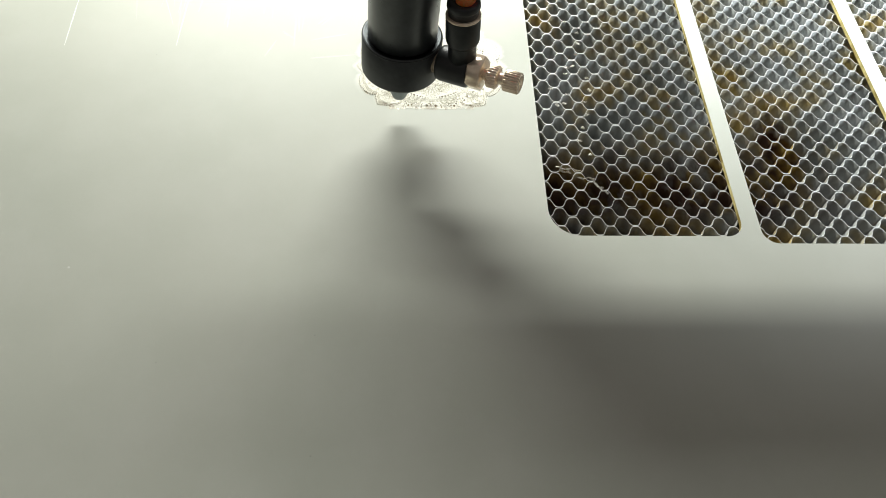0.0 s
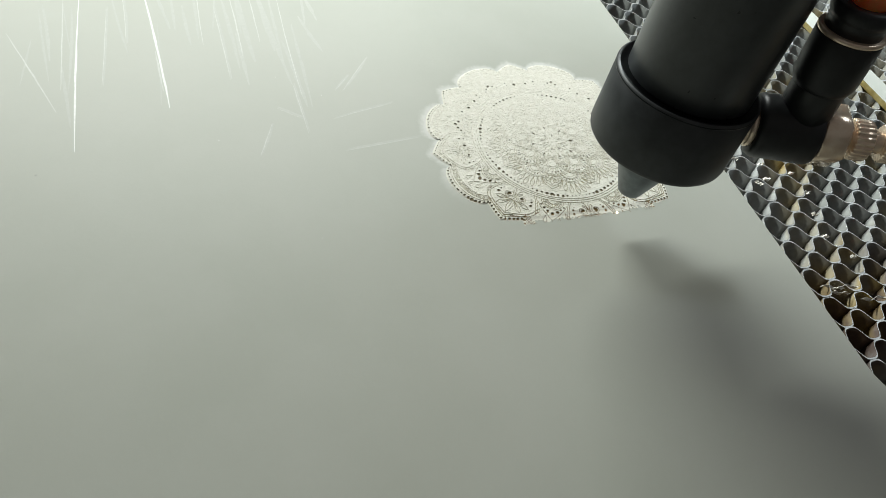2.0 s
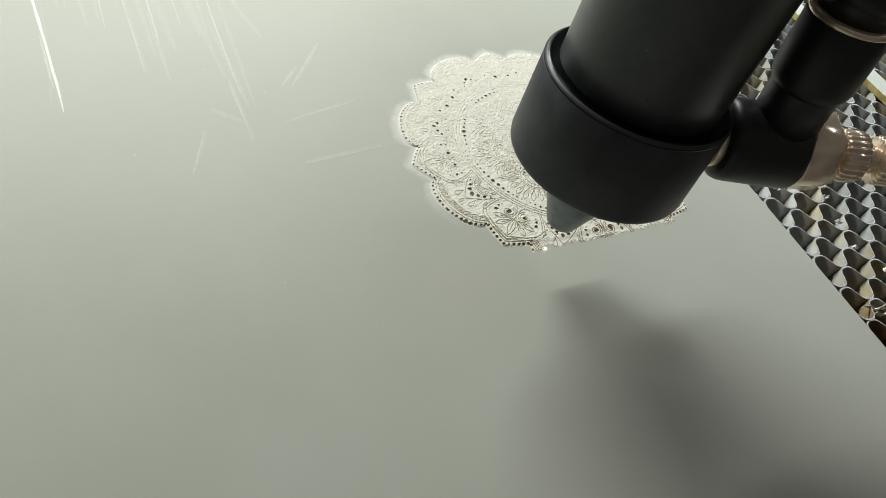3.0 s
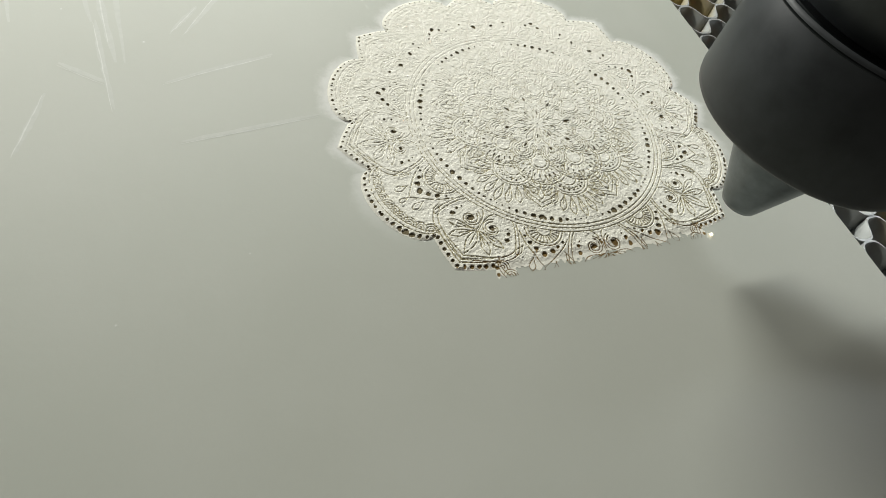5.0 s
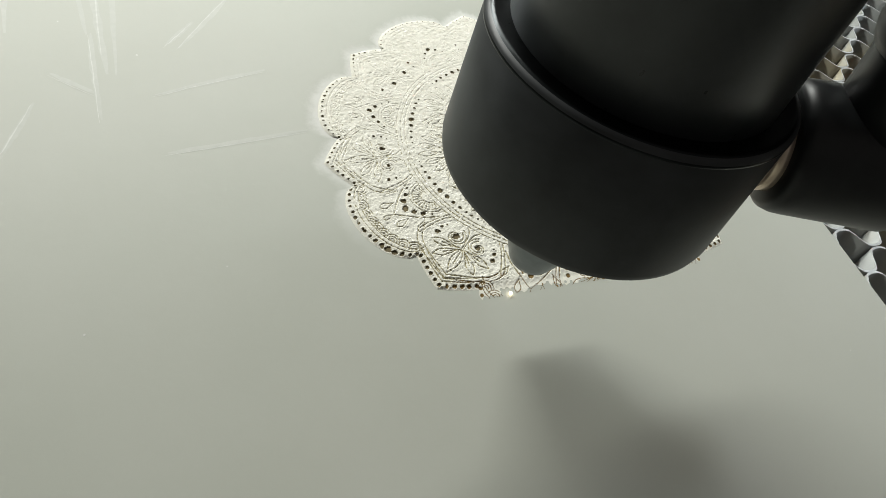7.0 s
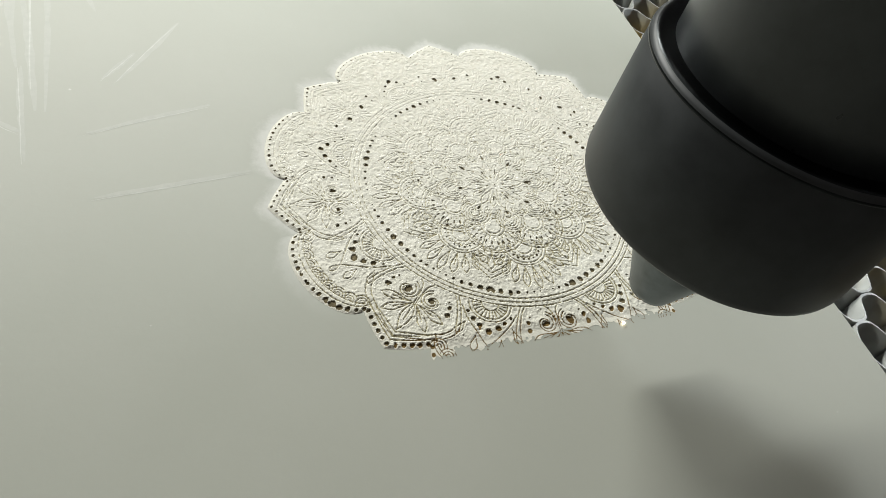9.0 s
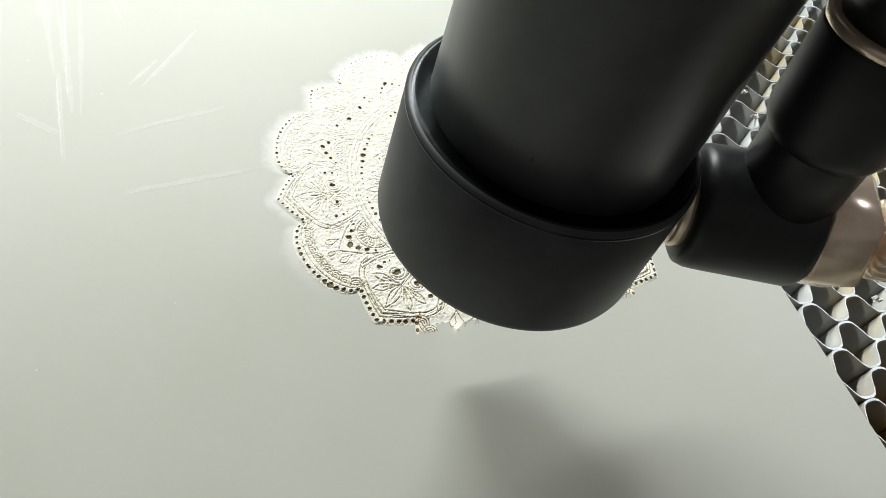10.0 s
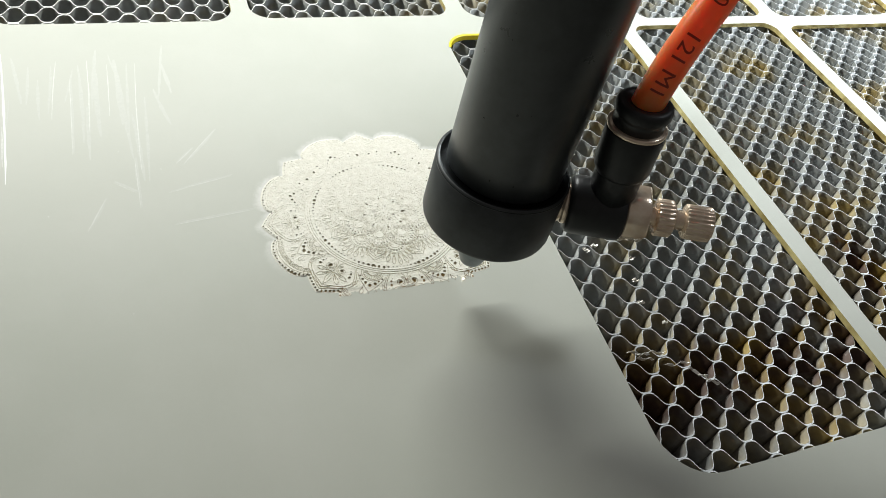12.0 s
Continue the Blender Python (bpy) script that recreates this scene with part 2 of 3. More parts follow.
def lathe(profile, seg=64, m=None, teeth=0, depth=0.0, span=None):
    """A turned body from (radius, height) pairs; teeth cut grooves between the heights in span."""
    bm = bmesh.new()
    rings = []
    for r, z in profile:
        ring = []
        for i in range(seg):
            a = 2 * math.pi * i / seg
            rr = r
            if teeth and span[0] <= z <= span[1]:
                rr = r - depth * (0.5 + 0.5 * math.cos(a * teeth))
            ring.append(bm.verts.new((rr * math.cos(a), rr * math.sin(a), z)))
        rings.append(ring)
    for a, b in zip(rings, rings[1:]):
        for i in range(seg):
            j = (i + 1) % seg
            bm.faces.new((a[i], a[j], b[j], b[i]))
    bm.faces.new(rings[0][::-1])
    bm.faces.new(rings[-1])
    if m is not None:
        bm.transform(m)
    return smooth(bm)


def rounded(r0, z0, r1, z1, c=0.4):
    """Profile of a plain turned body with small chamfers at both ends."""
    return [(r0 - c, z0), (r0 - c * 0.3, z0 + c * 0.3), (r0, z0 + c), (r1, z1 - c), (r1 - c * 0.3, z1 - c * 0.3), (r1 - c, z1)]


def mm(profile):
    return [(r * MM, z * MM) for r, z in profile]


def box(x0, x1, y0, y1, z0, z1, bevel=0.0):
    bm = bmesh.new()
    bmesh.ops.create_cube(bm, size=1.0)
    bm.transform(Matrix.Translation(((x0 + x1) / 2, (y0 + y1) / 2, (z0 + z1) / 2)) @ Matrix.Diagonal((x1 - x0, y1 - y0, z1 - z0, 1)))
    if bevel:
        bmesh.ops.bevel(bm, geom=bm.edges[:], offset=bevel, segments=2, affect="EDGES")
    return bm


def sweep(points, radius, seg=24):
    bm = bmesh.new()
    pts = [Vector(p) for p in points]
    rings, up = [], Vector((0, 1, 0))
    for i, p in enumerate(pts):
        d = (pts[min(i + 1, len(pts) - 1)] - pts[max(i - 1, 0)]).normalized()
        s = d.cross(up).normalized()
        u = s.cross(d)
        rings.append([bm.verts.new(p + radius * (math.cos(2 * math.pi * k / seg) * s + math.sin(2 * math.pi * k / seg) * u)) for k in range(seg)])
    for a, b in zip(rings, rings[1:]):
        for i in range(seg):
            j = (i + 1) % seg
            bm.faces.new((a[i], a[j], b[j], b[i]))
    bm.faces.new(rings[0])
    bm.faces.new(rings[-1][::-1])
    bmesh.ops.recalc_face_normals(bm, faces=bm.faces[:])
    return smooth(bm, 60)


# ---- the sheet with its cut-out openings ----
THICK = 1.7
OPENINGS = [  # x0, x1, y0, y1, corner radii: near left, near right, far right, far left (millimetres)
    (40.8, 109.0, -81.5, 75.0, (11, 6, 6, 8)),
    (115.4, 180.8, -84.4, 78.4, (5.5, 6, 5, 5)),
    (187.0, 254.0, -84.0, 76.0, (5.5, 6, 5, 5)),
    (260.5, 327.0, -84.0, 76.0, (5.5, 6, 5, 5)),
    (-161.0, -99.0, 86.0, 235.0, (8, 7, 6, 6)),
    (-93.0, -25.3, 86.0, 235.0, (8, 7, 6, 6)),
    (-19.8, 46.8, 87.2, 235.0, (7, 6, 6, 6)),
    (53.0, 116.5, 85.5, 235.0, (7, 6, 6, 6)),
    (122.0, 181.0, 83.2, 235.0, (5, 6, 6, 6)),
    (187.5, 254.0, 82.5, 235.0, (5, 6, 6, 6)),
]
SHEET = (-230.0, 345.0, -300.0, 250.0)


def outline(x0, x1, y0, y1, radii, n=9):
    pts = []
    for (cx, cy, a0), r in zip(((x0, y0, 180), (x1, y0, 270), (x1, y1, 0), (x0, y1, 90)), radii):
        ox = cx + r if cx == x0 else cx - r
        oy = cy + r if cy == y0 else cy - r
        for i in range(n + 1):
            a = radians(a0 + 90.0 * i / n)
            pts.append((ox + r * math.cos(a), oy + r * math.sin(a)))
    return pts


def build_sheet():
    from mathutils.geometry import tessellate_polygon
    x0, x1, y0, y1 = SHEET
    loops = [outline(x0, x1, y0, y1, (4, 4, 4, 4), 4)] + [outline(*o) for o in OPENINGS]
    flat = [p for lp in loops for p in lp]
    tris = tessellate_polygon([[Vector((x, y, 0)) for x, y in lp] for lp in loops])
    bm = bmesh.new()
    top = [bm.verts.new((x * MM, y * MM, 0)) for x, y in flat]
    low = [bm.verts.new((x * MM, y * MM, -THICK * MM)) for x, y in flat]
    for t in tris:
        a, b, c = (flat[i] for i in t)
        turn = (b[0] - a[0]) * (c[1] - a[1]) - (b[1] - a[1]) * (c[0] - a[0])
        if abs(turn) < 1e-9:
            continue
        t = t if turn > 0 else t[::-1]
        bm.faces.new([top[i] for i in t])
        bm.faces.new([low[i] for i in t[::-1]])
    k = 0
    for lp in loops:
        n = len(lp)
        for i in range(n):
            i2 = (i + 1) % n
            f = bm.faces.new((top[k + i], top[k + i2], low[k + i2], low[k + i]))
            f.material_index = 1
        k += n
    bmesh.ops.recalc_face_normals(bm, faces=bm.faces[:])
    ob = part("plastic_sheet", bm, [M_SHEET, M_EDGE], None)
    tagged(ob, "satin grey-green plastic sheet with scorched rectangular cut-outs", "sheet")
    return ob


build_sheet()


# ---- honeycomb bed under the sheet ----
# FOIL is thickened so the pale lips stand for the lit upper walls
PITCH, ROW, COMB_H, FOIL = 8.75, 3.95, 20.0, 0.18
COMB_TOP = -THICK - 0.05


def ribbon_mesh(name, phase, seed):
    rng = random.Random(seed)
    x0, x1, per = -166.0, 334.0, 16
    n = int((x1 - x0) / PITCH * per)
    verts, faces = [], []
    wob = [rng.uniform(-0.28, 0.28) for _ in range(n // per + 3)]
    amp = [rng.uniform(0.94, 1.04) for _ in range(n // per + 3)]
    for i in range(n + 1):
        x = x0 + i * PITCH / per
        ph = 2 * math.pi * (x - 49.7) / PITCH + phase
        k, f = divmod(i / per, 1)
        k = int(k)
        j = wob[k] * (1 - f) + wob[k + 1] * f
        a = amp[k] * (1 - f) + amp[k + 1] * f
        s = math.tanh(1.9 * math.cos(ph)) / math.tanh(1.9)
        y = a * (ROW / 2 - 0.12) * s + j * 0.5
        for dy in (-FOIL, FOIL):
            verts.append((x * MM, (y + dy) * MM, 0.0))
            verts.append((x * MM, (y + dy) * MM, -COMB_H * MM))
    for i in range(n):
        a, b = 4 * i, 4 * i + 4
        faces += [(a, a + 1, b + 1, b), (a + 2, b + 2, b + 3, a + 3), (a, b, b + 2, a + 2)]
    me = bpy.data.meshes.new(name)
    me.from_pydata(verts, [], faces)
    me.materials.append(M_COMB)
    me.materials.append(M_LIT_LIP)
    for p in me.polygons:
        p.use_smooth = (p.index % 3 != 2)
        p.material_index = 1 if p.index % 3 == 2 else 0
    me.update()
    return me


def build_comb():
    bed = tagged(new("honeycomb_bed"), "dull aluminium honeycomb cutting bed, stained amber and brown", "honeycomb bed")
    bed.location = (0, 0, COMB_TOP * MM)
    kinds = [[ribbon_mesh("foil_ribbon", ph, 11 + 7 * v + i) for v in range(4)] for i, ph in enumerate((0.0, math.pi))]
    y = -75.8 - ROW * 5.5 - 0.4
    k = 0
    rng = random.Random(5)
    while y < 238.0:
        ob = new("foil_ribbon", kinds[k % 2][rng.randrange(4)])
        ob.parent = bed
        ob.location = (0, y * MM, rng.uniform(-0.15, 0.1) * MM)
        y += ROW
        k += 1
    return bed


build_comb()
tray = part("bed_tray", box(-0.24, 0.36, -0.32, 0.27, -0.045, (COMB_TOP - COMB_H - 0.2) * MM), M_TRAY, None)
tagged(tray, "dark steel tray under the honeycomb bed", "tray")


# ---- scraps on the bed and a strip for a lit edge ----
def build_scraps():
    """Curls of torn foil and pale crumbs caught on the top edges of the comb."""
    bm = bmesh.new()
    rng = random.Random(21)
    spots = [(48.5, -50.8, 5), (52.5, -51.2, 5), (57.0, -55.2, 6), (60.5, -58.5, 5), (62.6, -61.0, 3), (49.4, -52.4, 4)]
    spots += [(60.5 + rng.uniform(-4, 5), y, 1.3) for y in np.linspace(30, -44, 12)] + [(50 + rng.uniform(-2, 6), rng.uniform(-20, 10), 1.4) for _ in range(6)]
    for x, y, size in spots:
        turn, n = rng.uniform(-0.9, 0.2), 12
        last = None
        for i in range(n + 1):
            u = i / n - 0.5
            px = x + size * u * math.cos(turn) + rng.uniform(-0.14, 0.14)
            py = y + size * u * math.sin(turn) + 0.35 * math.sin(u * 9 + x) + rng.uniform(-0.14, 0.14)
            w, h = rng.uniform(0.12, 0.42), rng.uniform(0.0, 0.35)
            pair = [bm.verts.new(((px + sx * w) * MM, (py + 0.5 * w) * MM, (COMB_TOP + 0.06 + (h if sx > 0 else -0.35)) * MM)) for sx in (-1, 1)]
            if last:
                bm.faces.new((last[0], pair[0], pair[1], last[1]))
            last = pair
    ob = part("foil_scraps", bm, M_SCRAP, None)
    mod = ob.modifiers.new("thickness", "SOLIDIFY")
    mod.thickness = 0.0001
    return tagged(ob, "torn bright foil curls and crumbs on the honeycomb", "foil scraps", kind="stuff")


def build_lit_edge():
    """A yellow strip folded over the first opening's rounded corner paints its lit edge."""
    x0, x1, y0, y1, radii = OPENINGS[0]
    r = radii[3]
    bm = bmesh.new()
    rows = []
    for i in range(13):
        a = radians(168 - 78 * i / 12)
        cx, cy = x0 + r, y1 - r
        row = []
        for d, z in ((0.7, 0.12), (0.1, 0.14), (-0.12, 0.02), (-0.14, -1.5)):
            row.append(bm.verts.new(((cx + (r + d) * math.cos(a)) * MM, (cy + (r + d) * math.sin(a)) * MM, z * MM)))
        rows.append(row)
    end = rows[-1]
    rows.append([bm.verts.new((v.co.x + 0.006, v.co.y, v.co.z)) for v in end])
    for p, q in zip(rows, rows[1:]):
        for k in range(3):
            bm.faces.new((p[k], q[k], q[k + 1], p[k + 1]))
    ob = part("lit_edge_strip", bm, M_LIT_EDGE, None)
    mod = ob.modifiers.new("thickness", "SOLIDIFY")
    mod.thickness = 0.00008
    return tagged(ob, "bright yellow strip folded over the corner of a cut-out as its lit edge", "tape")


build_scraps()
build_lit_edge()

# ---- the cabinet round the bed ----
# panels are unseen; the south one's height keeps light off the near sheet
for nm, b in (("floor", (-0.62, 0.62, -0.62, 0.64, -0.075, -0.045)),
              ("wall_north", (-0.62, 0.62, 0.64, 0.66, -0.075, 0.40)), ("wall_south", (-0.62, 0.62, -0.64, -0.62, -0.075, 0.40)),
              ("wall_east", (0.62, 0.64, -0.64, 0.66, -0.075, 0.40)), ("wall_west", (-0.64, -0.62, -0.64, 0.66, -0.075, 0.40))):
    tagged(part(nm, box(*b), M_WALL, None), "plain grey painted steel cabinet panel", "cabinet wall", kind="structure")
beam = tagged(new("gantry_beam"), "grey aluminium gantry beam above the bed", "gantry beam")
part("extrusion", box(-0.60, 0.60, 0.255, 0.305, 0.205, 0.245, 0.002), M_BEAM, beam)
for sx in (-0.605, 0.565):
    part("end_block", box(sx, sx + 0.04, 0.25, 0.31, -0.045, 0.205, 0.002), M_BEAM, beam)


# ---- the engraved rosette ----
def polar(r, deg):
    return (r * math.cos(radians(deg)), r * math.sin(radians(deg)))


def rim(a):
    """Radius of the scalloped edge at a degrees from a tip."""
    a = abs((a + 22.5) % 45.0 - 22.5)
    if a < 9.0:
        return 27.4 + 2.6 * (1 - a / 9.0) ** 0.9
    return 27.4 + 3.0 * math.sqrt(max(0.0, 1 - ((22.5 - a) / 13.5) ** 2))


def sector_design():
    """Lines and pits of one sector, tip at 0 degrees; half of them are mirrored later."""
    lines, pits = [], []

    def arc(cx, cy, r, a0, a1, n=40):
        lines.append([(cx + r * math.cos(radians(a0 + (a1 - a0) * i / n)), cy + r * math.sin(radians(a0 + (a1 - a0) * i / n))) for i in range(n + 1)])

    def seg(p, q, n=10):
        lines.append([(p[0] + (q[0] - p[0]) * i / n, p[1] + (q[1] - p[1]) * i / n) for i in range(n + 1)])

    def leaf(px, py, ang, length, width, bulge=1.6, n=16):
        ca, sa = math.cos(radians(ang)), math.sin(radians(ang))
        for s in (-1, 1):
            pts = []
            for i in range(n + 1):
                u = i / n
                w = s * width * math.sin(math.pi * u ** bulge)
                pts.append((px + ca * u * length - sa * w, py + sa * u * length + ca * w))
            lines.append(pts)

    def spiral(cx, cy, r, a0, turns, n=60):
        lines.append([(cx + r * (1 - 0.75 * i / n) * math.cos(radians(a0 + 360 * turns * i / n)),
                       cy + r * (1 - 0.75 * i / n) * math.sin(radians(a0 + 360 * turns * i / n))) for i in range(n + 1)])

    def curve(ctrl, n=10):
        """A smooth line through polar points (radius, degrees)."""
        p = [Vector(polar(*c)) for c in ctrl]
        p = [2 * p[0] - p[1]] + p + [2 * p[-1] - p[-2]]
        out = []
        for i in range(1, len(p) - 2):
            for k in range(n):
                u = k / n
                out.append(tuple(0.5 * (2 * p[i] + (p[i + 1] - p[i - 1]) * u + (2 * p[i - 1] - 5 * p[i] + 4 * p[i + 1] - p[i + 2]) * u * u + (3 * p[i] - p[i - 1] - 3 * p[i + 1] + p[i + 2]) * u ** 3)))
        lines.append(out + [tuple(p[-2])])

    def about(r, ca, d, b):
        """A point at distance d and bearing b from the polar point (r, ca)."""
        x, y = polar(r, ca)
        return x + d * math.cos(radians(b)), y + d * math.sin(radians(b))

    # edge: a string of pits and two inner lines
    for inset in (1.25, 1.85):
        lines.append([polar(rim(a) - inset, a) for a in np.linspace(0, 22.5, 60)])
    walked, last = 0.0, None
    for a in np.linspace(0, 22.5, 900):
        p = polar(rim(a) - 0.55, a)
        if last is not None:
            walked += math.hypot(p[0] - last[0], p[1] - last[1])
        if last is None or walked > 0.92:
            pits.append((*p, 0.27, 0.25, a))
            walked = 0.0
        last = p
    # small shells along the inside of the edge
    for k in range(5):
        a = 10.6 + 2.75 * k
        qx, qy = polar(rim(a) - 1.95, a)
        for r in (0.95, 0.6, 0.28):
            arc(qx, qy, r, a + 95, a + 265, 16)
    # the ring
    for r in (18.2, 18.75, 19.35):
        lines.append([polar(r, a) for a in np.linspace(0, 22.5, 60)])
    for a, sz in ((22.5, 0.47), (18.4, 0.40), (14.4, 0.34), (10.8, 0.28), (7.3, 0.22), (4.2, 0.17), (1.4, 0.13)):
        pits.append((*polar(17.35, a), sz, sz * 0.92, a))
    # petal at the tip
    curve([(19.5, 11.6), (20.7, 12.9), (22.5, 14.1), (24.2, 14.2), (25.6, 11.8), (26.6, 8.0), (27.5, 3.4), (28.3, 0.0)])
    curve([(19.5, 10.2), (20.7, 11.8), (22.5, 12.9), (24.0, 12.9), (25.2, 10.6), (26.1, 7.0), (26.9, 3.0), (27.6, 0.0)])
    cx, cy = polar(21.75, 4.2)
    spiral(cx, cy, 1.52, 200, 1.1)
    spiral(cx, cy, 1.12, 200, 0.9)
    curve([(19.5, 2.6), (20.2, 1.0), (21.6, 0.35), (23.1, 0.3)])
    pits.append((cx, cy, 0.46, 0.38, 40))
    for r, a, sz in ((22.65, 10.0, 0.37), (21.6, 10.0, 0.25), (20.9, 9.2, 0.17)):
        pits.append((*polar(r, a), sz, sz, 0))
    for px, py, ang, ln, w in ((23.1, 0.0, 0, 4.1, 0.62), (23.1, 0.2, 45, 3.7, 0.5), (23.0, 0.35, 79, 3.7, 0.48)):
        leaf(px, py, ang, ln, w, 0.9 if ang == 0 else 1.7)
        seg((px, py), (px + 0.62 * ln * math.cos(radians(ang)), py + 0.62 * ln * math.sin(radians(ang))), 14)
    # fan between two petals
    fx, fy = polar(19.4, 22.5)
    for r in (1.0, 2.15, 2.55):
        arc(fx, fy, r, -67.5, 22.5)
    for k in range(7):
        b = radians(22.5 - k * 14)
        seg((fx + 1.1 * math.cos(b), fy + 1.1 * math.sin(b)), (fx + 2.05 * math.cos(b), fy + 2.05 * math.sin(b)), 6)
    for r, a, sz in ((23.3, 22.5, 0.5), (22.66, 19.8, 0.38), (21.9, 17.7, 0.28), (21.1, 15.5, 0.2)):
        pits.append((*polar(r, a), sz, sz, 0))
    curve([(20.6, 13.4), (22.2, 16.2), (23.8, 19.6), (25.2, 22.5)])
    leaf(*polar(24.1, 18.9), 16.5, 2.0, 0.42)
    leaf(*polar(25.3, 22.5), 22.5, 1.5, 0.3)
    leaf(*polar(22.6, 15.4), -8, 2.0, 0.36)
    # inside the ring: fans with a row of dashes between the tips
    g = 7.4
    gx, gy = polar(g, 22.5)
    for r in (1.1, 1.55, 3.75, 4.2):
        arc(gx, gy, r, 22.5 - (116 if r < 2 else 98), 22.5)
    for k in range(7):
        b = 22.5 - k * 16.5
        pits.append((*about(g, 22.5, 2.72, b), 0.36 if k < 5 else 0.26, 0.13, b))
        seg(about(g, 22.5, 1.7, b + 8), about(g, 22.5, 2.2, b + 8), 5)
        if k < 6:
            arc(*about(g, 22.5, 3.25, b - 8), 0.3, b - 98, b + 82, 8)
    # pointed leaf outside that fan
    for k in (0.0, 0.55):
        curve([(12.6 - k * 0.3, 11.6 + k), (13.7 - k * 0.3, 13.2 + k * 2), (14.3 - k * 0.8, 15.2 + k * 2), (15.75 - k * 1.5, 22.5)], 8)
    spiral(*polar(13.0, 18.2), 0.72, 100, 1.2, 30)
    leaf(*polar(12.0, 22.5), 22.5, 2.3, 0.42)
    arc(*polar(12.3, 15.0), 0.5, -60, 170, 14)
    # fans with a row of dots on the axes of the tips, fringed with petals
    for r in (1.2, 2.62, 3.02):
        arc(10.4, 0, r, 0, 112)
    for k in range(6):
        b = k * 19.0
        pits.append((10.4 + 2.1 * math.cos(radians(b)), 2.1 * math.sin(radians(b)), 0.17, 0.15, b))
        arc(10.4 + 1.62 * math.cos(radians(b + 9)), 1.62 * math.sin(radians(b + 9)), 0.26, b - 80, b + 100, 8)
    for k in range(6):
        b = k * 17.0
        ln = 3.5 - 0.012 * b - 0.00011 * b * b
        px, py = 10.4 + 3.1 * math.cos(radians(b)), 3.1 * math.sin(radians(b))
        leaf(px, py, b * 0.86, ln, 0.46)
        seg((px, py), (px + 0.6 * ln * math.cos(radians(b * 0.86)), py + 0.6 * ln * math.sin(radians(b * 0.86))), 12)
    # clouds of small scallops round the star
    for r in (0.45, 0.8, 1.15, 1.5, 1.85):
        lines.append([(6.15 + (r + 0.14 * abs(math.cos(1.5 * b))) * math.cos(b), (r + 0.14 * abs(math.cos(1.5 * b))) * math.sin(b)) for b in np.linspace(0, 2.3, 40)])
        if r < 1.6:
            arc(*polar(4.9, 22.5), r * 0.72, 22.5 - 130, 22.5, 24)
    # the star in the middle
    pits.append((0.0, 0.0, 0.24, 0.24, 0))
    pits.append((*polar(4.95, 0), 0.58, 0.25, 0))
    pits.append((*polar(2.45, 22.5), 0.62, 0.15, 22.5))
    pits.append((*polar(1.3, 0), 0.32, 0.08, 0))
    leaf(0.9, 0, 0, 3.3, 0.45)
    leaf(*polar(1.3, 22.5), 22.5, 2.6, 0.42)
    leaf(*polar(4.2, 0), 0, 1.6, 0.46)
    return lines, pits


